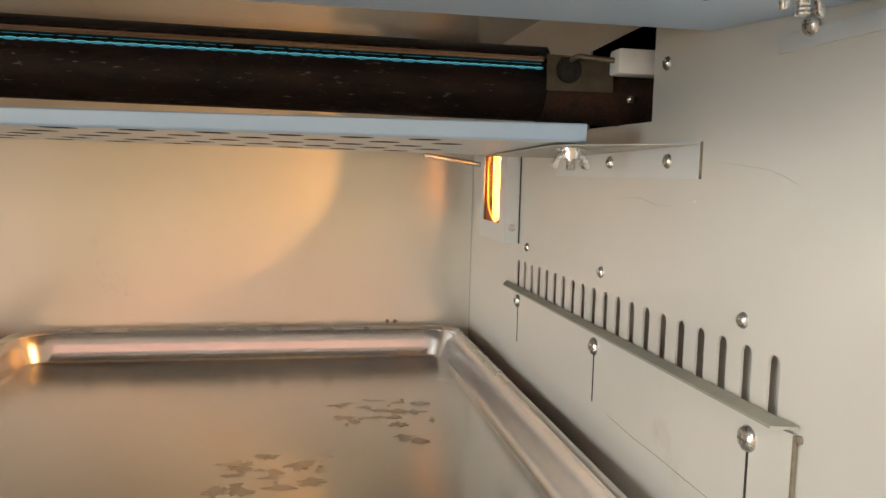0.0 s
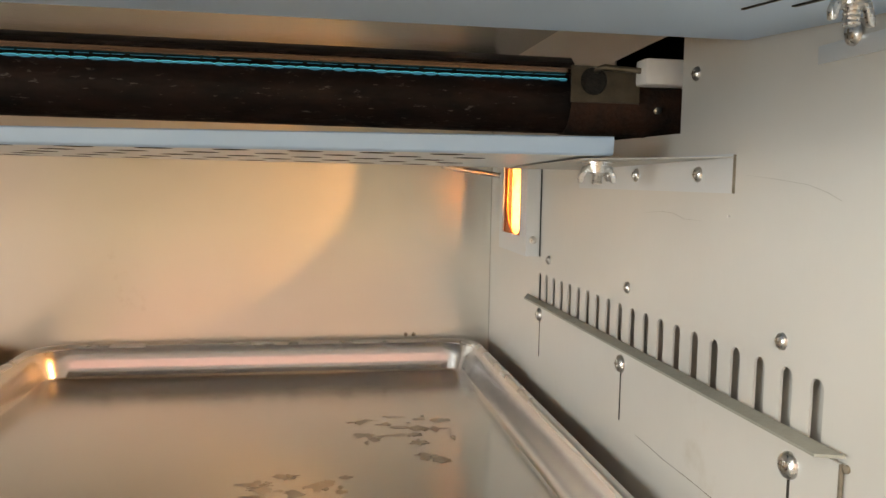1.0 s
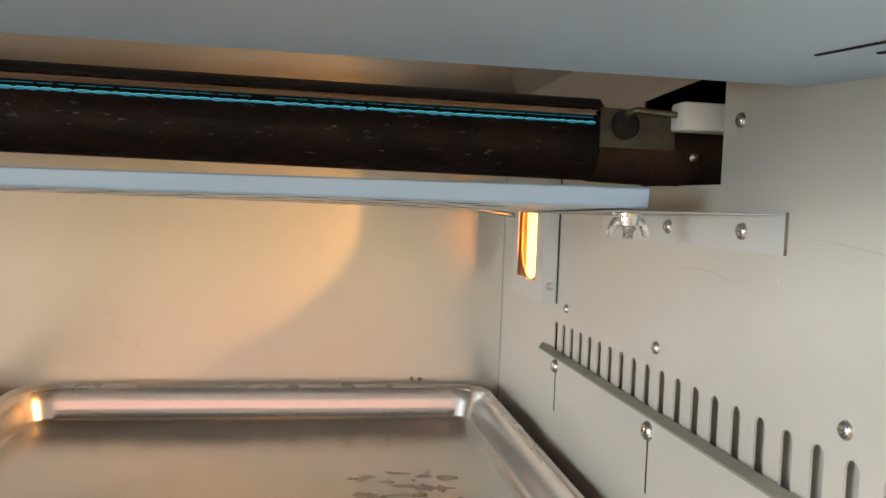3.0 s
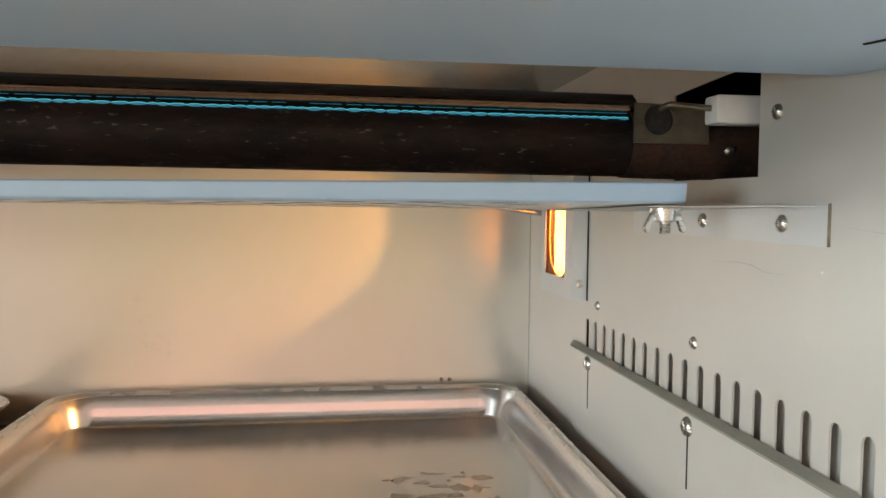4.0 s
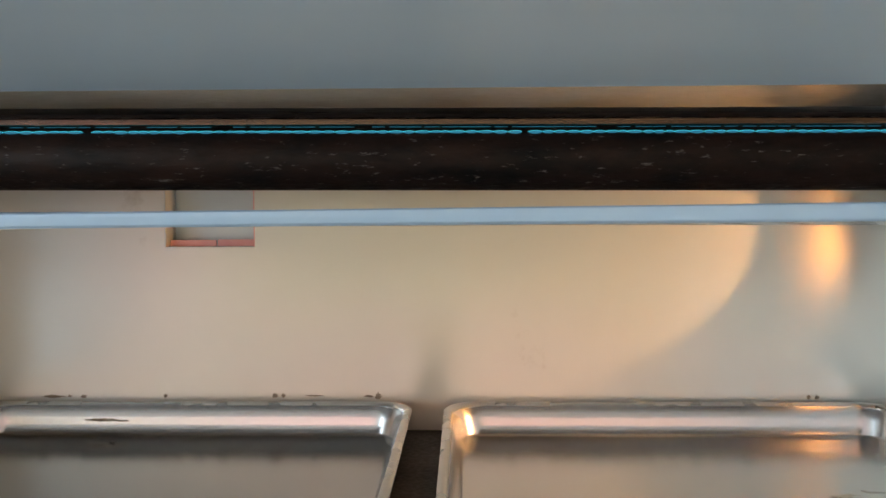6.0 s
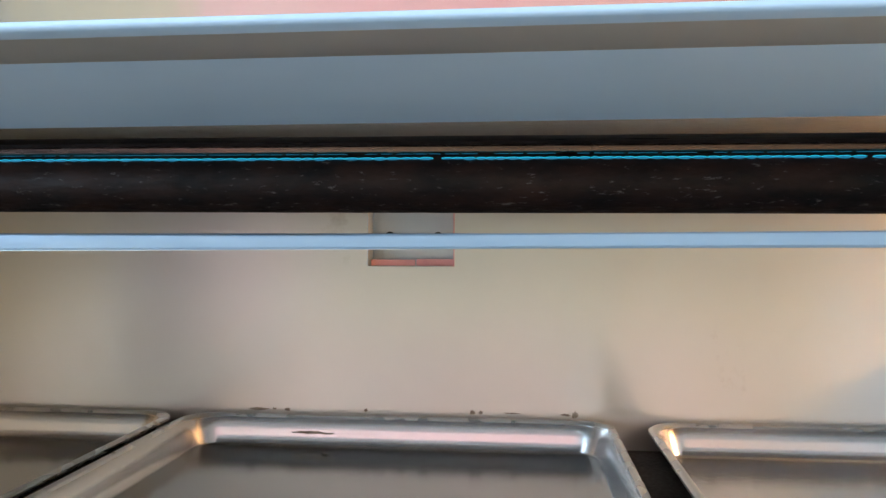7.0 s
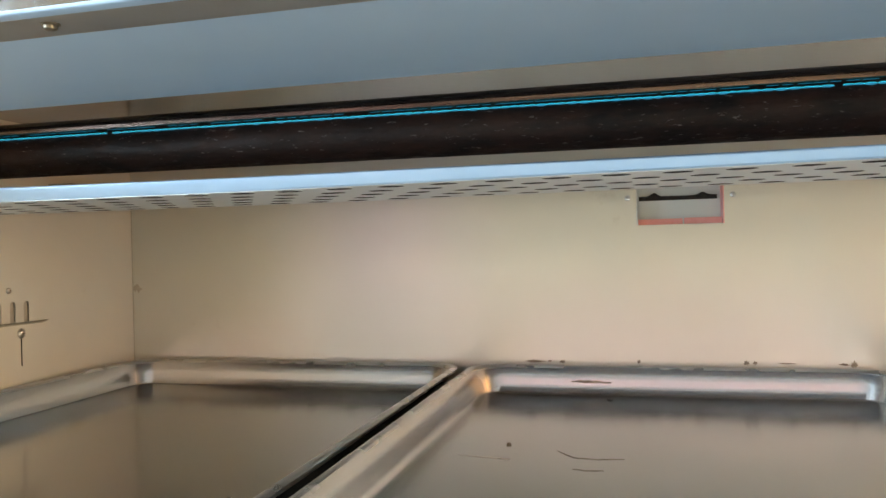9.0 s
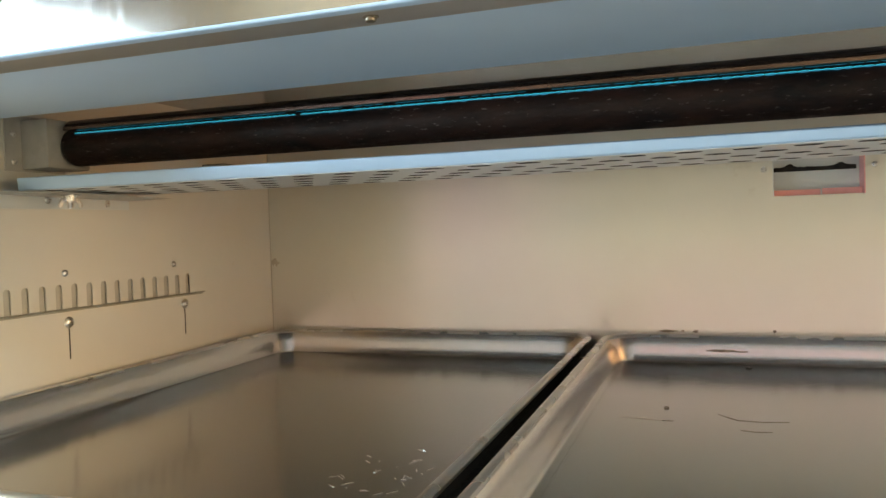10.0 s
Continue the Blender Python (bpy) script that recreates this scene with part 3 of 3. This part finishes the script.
for yy in (-0.125, -0.075):
    part("screw", lathe([(0.0036, 0), (0.0034, 0.0012), (0.0015, 0.0022)], 14, "x", (-W + 0.0012, yy, 0.2500)), M_STEEL, rear)


def baffle_tab(right):
    s, d = (0.0, -1) if right else (-W, 1)
    ob = thing("baffle_tab", "small grey steel tab screwed to the side wall", "bracket", group="baffle tabs")
    part("flange", a_box(min(s, s + d * 0.0013), max(s, s + d * 0.0013), -0.655, -0.552, 0.2525, 0.2595, bevel=0.0003), M_SHEET, ob)
    # dark bars under the baffle stand for its shaded slots
    for u, w, ya, yb in ((0.0490, 0.0012, -0.634, -0.579), (0.0370, 0.0016, -0.615, -0.590)):
        x = s + d * u
        line = a_box(min(x, x + d * w), max(x, x + d * w), ya, yb, -0.0003, 0.0003)
        for v in line.verts:
            v.co.z += 0.2594 + 0.0684 * (v.co.y + 0.6666) - 0.0002
        part("slot_shade", line, M_SOOT_SHADE, ob, "dark strip for a shaded slot beside the wing nut")
    pan_screw(ob, s + d * 0.0013, -0.572, 0.2605, d, 0.0042)
    wing_nut(s + d * 0.042, -0.624, 0.2622, 20 if right else -20, 0.87)
    return ob


baffle_tab(True)
baffle_tab(False)

# ---------- slotted air inlets: sliding dampers, rivets ----------


def damper(right):
    s, d = (0.0, -1) if right else (-W, 1)
    dz = 0.0 if right else -0.003
    ob = thing("slide_damper", "grey sheet steel sliding damper bolted under the wall slots", "damper", group="slide dampers")

    def P(u, v, w):
        return (s + d * (0.0012 + w), u, v + dz)

    slits = [slot_loop(y, 0.055, 0.088, 0.0016) for y in (-0.200, -0.377, -0.551)]
    part("panel", sheet(rect(-0.580, -0.166, 0.004, 0.1035), slits, 0.0012, P), M_WALL, ob, smooth=False)
    for y in (-0.200, -0.377, -0.551):
        # black filler gives the slit its shade
        part("slit", a_box(min(s + d * 0.0020, s + d * 0.00262), max(s + d * 0.0020, s + d * 0.00262), y - 0.0008, y + 0.0008, 0.0555 + dz, 0.0875 + dz), M_SOOT_SHADE, ob, "dark strip for the shade in the slit", smooth=False)
    bm = bmesh.new()
    low = [(0.0018, -0.582, 0.1062), (0.0018, -0.158, 0.1030), (0.0100, -0.176, 0.1020), (0.0100, -0.576, 0.1050)]
    a = [bm.verts.new((s + d * u, y, z + dz)) for u, y, z in low]
    b = [bm.verts.new((s + d * u, y, z + dz + 0.0012)) for u, y, z in low]
    bm.faces.new(a), bm.faces.new(b)
    for k in range(4):
        bm.faces.new((a[k], a[(k + 1) % 4], b[(k + 1) % 4], b[k]))
    part("top_flange", bm, M_FLANGE, ob, "olive-grey speckled top flange with its shade in the colour", smooth=False)
    for y in (-0.200, -0.377, -0.551):
        r = 0.0058
        bolt = part("bolt", lathe([(r, 0), (r, d * 0.0012), (r * 0.86, d * 0.0028), (r * 0.5, d * 0.0040), (r * 0.2, d * 0.0043)], 24, "x", (s + d * 0.0018, y, 0.092 + dz)), M_STEEL, ob)
        bm = bmesh.new()
        # dark bars stand for the shaded recess in the bolt head
        box(bm, s + d * 0.0057, s + d * 0.0063, y - 0.0022, y + 0.0022, 0.0917 + dz, 0.0923 + dz)
        box(bm, s + d * 0.0057, s + d * 0.0063, y - 0.0003, y + 0.0003, 0.0898 + dz, 0.0942 + dz)
        part("cross_slot", bm, M_SCORCH_SHADE, bolt, smooth=False)
    part("edge_bolt", lathe([(0.0016, 0.0), (0.0016, d * 0.0014), (0.0008, d * 0.0019)], 12, "x", (s + d * 0.0002, -0.5818, 0.1020 + dz)), M_SCORCH_SHADE, ob)
    # dark strip gives the panel's front edge its shadow line
    part("front_edge_shade", a_box(min(s + d * 0.0012, s + d * 0.0026), max(s + d * 0.0012, s + d * 0.0026), -0.5811, -0.5801, 0.004 + dz, 0.1035 + dz), M_SCORCH_SHADE, ob, "dark strip for the shadow line at the panel's front edge", smooth=False)
    return ob


damper(True)
damper(False)
for y in (-0.538, -0.377, -0.214):
    pan_screw(wall_right, 0.0, y, 0.1405, -1, 0.0036, "rivet")
    pan_screw(wall_left, -W, y, 0.1380, 1, 0.0036, "rivet")
pan_screw(wall_right, 0.0, -0.454, 0.262, -1, 0.0036)
pan_screw(wall_left, -W, -0.3165, 0.208, 1, 0.0042)

# ---------- lamp ----------
lamp = thing("oven_lamp", "glowing oven lamp behind a grey sheet metal cover", "lamp")
LD = -0.013
part("cover", sheet(rect(-0.187, -0.090, 0.1410, 0.243), [rect(-0.166, -0.104, 0.1572, 0.234)], 0.0012, lambda u, v, w: (LD + w, u, v)), M_SHEET, lamp)
part("near_return", a_box(LD + 0.0012, -0.0003, -0.1872, -0.1860, 0.1410, 0.243), M_SHEET, lamp)
part("far_return", a_box(LD + 0.0012, -0.0003, -0.0912, -0.0900, 0.1410, 0.243), M_SHEET, lamp)
part("bottom_return", a_box(LD + 0.0012, -0.0003, -0.1860, -0.0912, 0.1410, 0.1422), M_SHEET, lamp)
part("top_return", a_box(LD + 0.0012, -0.0003, -0.1860, -0.0912, 0.2418, 0.243), M_SHEET, lamp)


def round_rect(u0, u1, v0, v1, r, seg=6):
    return [(a, b) for a, b, _ in rounded(u0, u1, v0, v1, r, 0, seg)]


part("inner_frame", sheet(rect(-0.176, -0.098, 0.1515, 0.2365), [round_rect(-0.172, -0.1085, 0.1573, 0.234, 0.030)], 0.0010, lambda u, v, w: (-0.0105 + w, u, v)), M_LAMPGLOW, lamp, "inner lamp frame coloured with the lamp's orange glow")
bm = bmesh.new()
box(bm, -0.0030, 0.060, -0.1000, -0.0985, 0.1525, 0.2365)
box(bm, -0.0030, 0.060, -0.1770, -0.1755, 0.1525, 0.2365)
box(bm, -0.0030, 0.060, -0.1755, -0.1000, 0.1515, 0.1530)
box(bm, -0.0030, 0.060, -0.1755, -0.1000, 0.2350, 0.2365)
box(bm, 0.060, 0.0615, -0.1770, -0.0985, 0.1515, 0.2365)
part("lining", bm, M_HOUSING, lamp, "grey lamp housing", smooth=False)
# thin strips painted with the glow on the opening's edges
part("reveal", a_box(-0.0117, -0.0106, -0.1035, -0.1025, 0.1560, 0.2345), M_LAMPGLOW, lamp, "reveal strip coloured with the lamp's orange glow", smooth=False)
part("reveal", a_box(-0.0117, -0.0106, -0.1685, -0.1675, 0.1560, 0.2345), M_LAMPGLOW, lamp, "reveal strip coloured with the lamp's orange glow", smooth=False)
part("bulb", lathe([(0.0010, 0.1790), (0.0018, 0.1795), (0.0023, 0.1803), (0.0023, 0.1827), (0.0018, 0.1835), (0.0010, 0.1840)], 24, "z", (0.050, -0.155, 0)), M_BULB, lamp, "glowing warm white lamp glass")
# black strip drawn in for the shadow gap between cover and wall
part("gap_shadow", a_box(-0.0008, -0.0001, -0.1890, -0.1873, 0.1412, 0.2425), M_SOOT_SHADE, lamp, "thin dark strip for the shadow gap beside the cover", smooth=False)
part("screw", lathe([(0.0035, 0), (0.0033, -0.0012), (0.0015, -0.002)], 14, "y", (-0.0065, -0.1872, 0.155)), M_STEEL, lamp)
probe = thing("temperature_probe", "thin steel temperature probe rod on the wall", "probe")
rod = lathe([(0.0012, -0.0005), (0.0025, 0.0010), (0.0025, 0.072)], 14)
bmesh.ops.transform(rod, matrix=Matrix.Translation((-0.070, -0.080, 0.2193)) @ Matrix.Rotation(radians(98), 4, "Y"), verts=rod.verts)
part("rod", rod, M_STEEL, probe)

# ---------- rear vent ----------
vent = thing("rear_vent", "rectangular flue opening with pink tinted lining and soot", "vent")
x0, x1, z0, z1 = VENT
part("sill", a_box(x0, x1, 0.0035, 0.030, z0 - 0.0015, z0 + 0.0004), M_SHEET, vent)
part("sill_lip", a_box(x0 + 0.002, x0 + 0.0515, 0.012, 0.0135, z0 + 0.0004, z0 + 0.0072), M_LINING, vent, "pink tinted metal lip")
part("sill_lip", a_box(x0 + 0.0530, x1 - 0.0014, 0.0115, 0.0130, z0 + 0.0004, z0 + 0.0078), M_LINING, vent, "pink tinted metal lip")
part("right_jamb", a_box(x1 - 0.0012, x1 + 0.0012, 0.0005, 0.030, z0, z1), M_LINING, vent, "pink tinted metal jamb")
part("left_jamb", a_box(x0 - 0.0012, x0 + 0.0012, 0.0005, 0.030, z0, z1), M_SHEET, vent)
part("head", a_box(x0, x1, 0.0005, 0.030, z1 - 0.001, z1 + 0.001), M_SHEET, vent)
part("backing", a_box(x0 - 0.003, x1 + 0.003, 0.030, 0.032, z0 - 0.003, z1 + 0.003), M_SHEET, vent)
bm = bmesh.new()
top = []
rng = random.Random(11)
for k in range(41):
    u = k / 40
    hgt = 0.0045 + 0.004 * math.exp(-((u - 0.2) / 0.06) ** 2) + 0.0035 * math.exp(-((u - 0.82) / 0.06) ** 2) + rng.uniform(0, 0.0007)
    top.append((x0 + 0.003 + u * (x1 - x0 - 0.008), 0.2235 + hgt))
vs = [bm.verts.new((px, 0.0297, pz)) for px, pz in top] + [bm.verts.new((top[-1][0], 0.0297, 0.2235)), bm.verts.new((top[0][0], 0.0297, 0.2235))]
f = bm.faces.new(vs)
g = bmesh.ops.extrude_face_region(bm, geom=[f])["geom"]
for v in (q for q in g if isinstance(q, bmesh.types.BMVert)):
    v.co.y -= 0.004
part("soot_ledge", bm, M_SOOT_SHADE, vent, "black soot-covered damper edge", smooth=False)
for sx in (x0 - 0.0095, x1 + 0.0095):
    part("screw", lathe([(0.0034, 0), (0.0032, -0.001), (0.0014, -0.002)], 14, "y", (sx, 0, 0.226)), M_STEEL, vent)


# ---------- marks: scorched scraps, stains, scratches ----------
def blot(name, points, material, parent, thick, place):
    bm = bmesh.new()
    f = bm.faces.new([bm.verts.new((u, v, 0)) for u, v in points])
    g = bmesh.ops.extrude_face_region(bm, geom=[f])["geom"]
    for v in (q for q in g if isinstance(q, bmesh.types.BMVert)):
        v.co.z = thick
    for v in bm.verts:
        v.co = Vector(place(*v.co))
    return part(name, bm, material, parent, smooth=False)


def ragged(cx, cy, w, h, seed, n=30):
    r = random.Random(seed)
    return [(cx + w / 2 * math.cos(a) * r.uniform(0.35, 1.15), cy + h / 2 * math.sin(a) * r.uniform(0.35, 1.15)) for a in [2 * math.pi * k / n for k in range(n)]]


def on_back(u, v, w):
    return (u, -0.0002 - w, v)


for i, (u, v, w, h) in enumerate([(-0.094, 0.0355, 0.005, 0.005), (-0.0855, 0.0355, 0.007, 0.005), (-0.543, 0.0365, 0.008, 0.008), (-0.553, 0.0362, 0.012, 0.003),
                                  (-0.652, 0.0365, 0.007, 0.006), (-0.6435, 0.0365, 0.005, 0.006), (-0.769, 0.0362, 0.005, 0.005), (-0.890, 0.0355, 0.030, 0.004),
                                  (-0.857, 0.0355, 0.009, 0.004), (-0.872, 0.0358, 0.006, 0.003), (-0.61, 0.0365, 0.02, 0.002)]):
    blot("scorch_mark", ragged(u, v, w, h, i), M_SCORCH_SHADE, wall_back, 0.0005, on_back)
blot("scorch_mark", ragged(-1.438, 0.128, 0.018, 0.012, 77), M_GREASE, wall_back, 0.0003, on_back)



def on_pan(parent):
    ox, oy = parent.location.x, parent.location.y
    return lambda u, v, w: (u - ox, v - oy, 0.00275 + w)


def streak(name, points, width, material, parent, place, seed=1, thick=0.0002):
    # a thin uneven line along a few points
    r = random.Random(seed)
    fine = []
    for (a, b), (c, d) in zip(points, points[1:]):
        for k in range(6):
            t = k / 6
            fine.append((a + (c - a) * t + r.uniform(-1, 1) * width * 0.2, b + (d - b) * t + r.uniform(-1, 1) * width * 0.2))
    fine.append(points[-1])
    up, down = [], []
    for i, (a, b) in enumerate(fine):
        (c, d), (e, f) = fine[max(i - 1, 0)], fine[min(i + 1, len(fine) - 1)]
        ln = math.hypot(e - c, f - d) or 1
        w = width * (0.25 + 0.75 * math.sin(math.pi * (i + 0.5) / len(fine))) * r.uniform(0.6, 1.2) / 2
        up.append((a - (f - d) / ln * w, b + (e - c) / ln * w))
        down.append((a + (f - d) / ln * w, b - (e - c) / ln * w))
    bm = bmesh.new()
    A = [bm.verts.new(place(u, v, thick)) for u, v in up]
    B = [bm.verts.new(place(u, v, thick)) for u, v in down]
    for k in range(len(A) - 1):
        bm.faces.new((A[k], A[k + 1], B[k + 1], B[k]))
    g = bmesh.ops.extrude_face_region(bm, geom=list(bm.faces))["geom"]
    shift = Vector(place(0, 0, 0)) - Vector(place(0, 0, thick))
    for v in (q for q in g if isinstance(q, bmesh.types.BMVert)):
        v.co += shift * 0.9
    return part(name, bm, material, parent, smooth=False)


rng = random.Random(21)
for cx, cy, spread, n in ((-0.205, -0.342, 0.038, 24), (-0.118, -0.222, 0.044, 26), (-0.104, -0.287, 0.010, 4)):
    for k in range(n):
        u, v = cx + rng.uniform(-1, 1) * spread, cy + rng.uniform(-1, 1) * spread * 0.8
        blot("grease_stain", ragged(u, v, rng.uniform(0.004, 0.022), rng.uniform(0.004, 0.018), k + int(cx * 900)), M_GREASE, pan_right, 0.00003 + 0.000004 * k, on_pan(pan_right))
P = on_pan(pan_middle)
streak("scratch", [(-0.835, -0.275), (-0.820, -0.294), (-0.800, -0.296), (-0.780, -0.292)], 0.0017, M_SCORCH_SHADE, pan_middle, P, 3)
streak("scratch", [(-0.818, -0.325), (-0.808, -0.328), (-0.795, -0.326)], 0.0016, M_SCORCH_SHADE, pan_middle, P, 4)
streak("scratch", [(-0.915, -0.300), (-0.870, -0.306)], 0.002, M_GREASE, pan_middle, P, 5)
blot("crumb", ragged(-0.878, -0.261, 0.005, 0.005, 31, 10), M_SCORCH_SHADE, pan_middle, 0.0012, P)
blot("crumb", ragged(-0.800, -0.058, 0.007, 0.006, 32, 10), M_SOOT_SHADE, pan_middle, 0.0010, P)
ox, oy = pan_middle.location.x, pan_middle.location.y
streak("scorch_streak", [(-0.845, 0.0165), (-0.825, 0.0160), (-0.800, 0.0155)], 0.0032, M_SCORCH_SHADE, pan_middle, lambda u, v, w: (u - ox, -0.0222 - (0.0165 - v) * 0.23 - oy - w, v), 7, 0.0005)
P = on_pan(pan_left)
rng = random.Random(8)
for k in range(26):
    u, v = -1.052 + rng.gauss(0, 0.020), -0.500 + rng.gauss(0, 0.026)
    streak("scuff", [(u, v), (u + rng.uniform(-0.008, 0.008), v + rng.uniform(-0.008, 0.008))], 0.0007, M_PANRIM, pan_left, P, k)


def on_right(u, v, w):
    return (-0.0003 - w, u, v)


streak("hair", [(-0.396, 0.188), (-0.418, 0.1900), (-0.435, 0.1897), (-0.448, 0.1870), (-0.466, 0.1872)], 0.00022, M_HAIR, wall_right, on_right, 2)
streak("fine_crack", [(-0.505, 0.210), (-0.525, 0.2085), (-0.550, 0.2060), (-0.562, 0.2030), (-0.570, 0.2000)], 0.00018, M_HAIR, wall_right, on_right, 9)
streak("scratch", [(-0.262, 0.0815), (-0.268, 0.0810)], 0.0014, M_SCORCH_SHADE, wall_right, lambda u, v, w: (-0.0021 - w, u, v), 12)
streak("seam_dirt", [(-0.402, 0.0545), (-0.440, 0.0530), (-0.470, 0.0535), (-0.500, 0.0530), (-0.528, 0.0530)], 0.0003, M_SCORCH_SHADE, wall_right, lambda u, v, w: (-0.0024 - w, u, v), 15)
blot("lint", ragged(-0.492, 0.1905, 0.002, 0.0015, 5, 8), M_CERAMIC, wall_right, 0.0006, on_right)

# ---------- the room in front of the oven ----------
RX0, RX1, RY, RZ0, RZ1 = -4.2, 2.6, -4.0, -0.95, 1.85
solid("oven_base", a_box(-W - 0.04, 0.10, FRONT, 0.065, RZ0, -0.021), M_PANEL, "plain steel oven body under the baking deck", "oven body")
solid("room_floor", a_box(RX0, RX1, RY, 0.5, RZ0 - 0.05, RZ0), M_TILE, "plain grey tiled kitchen floor", "floor")
solid("room_ceiling", a_box(RX0, RX1, RY, 0.5, RZ1, RZ1 + 0.05), M_CREAM, "plain pale kitchen ceiling", "ceiling")
# kept dark so that the back wall mirrors a dark left side
solid("wall_room_west", a_box(RX0 - 0.05, RX0, RY, 0.5, RZ0, RZ1), M_TILE, "plain grey tiled kitchen wall", "wall")
solid("wall_room_east", a_box(RX1, RX1 + 0.05, RY, 0.5, RZ0, RZ1), M_CREAM, "plain cream painted kitchen wall", "wall")
solid("wall_room_south", a_box(RX0, RX1, RY - 0.05, RY, RZ0, RZ1), M_BEIGE, "plain tan painted kitchen wall", "wall")
# unseen panels, added so the steel mirrors pink and dark bands
solid("wall_room_south_pink_reflector", a_box(-2.1, 1.0, RY + 0.001, RY + 0.02, 0.72, 1.78), M_PINK, "unseen salmon panel added for its reflection in the steel", "wall")
solid("wall_room_south_pink_strip", a_box(-2.60, -2.05, RY + 0.001, RY + 0.02, RZ0, 0.54), M_PINK, "unseen salmon strip added for its reflection in the back wall", "wall")
solid("wall_room_south_dark_reflector", a_box(RX0, -2.62, RY + 0.001, RY + 0.02, RZ0, 1.15), M_DARKCARD, "unseen dark panel added to darken reflections in the back wall", "wall")
solid("wall_room_north", a_box(RX0, RX1, 0.5, 0.55, RZ0, RZ1), M_CREAM, "plain cream painted kitchen wall", "wall")
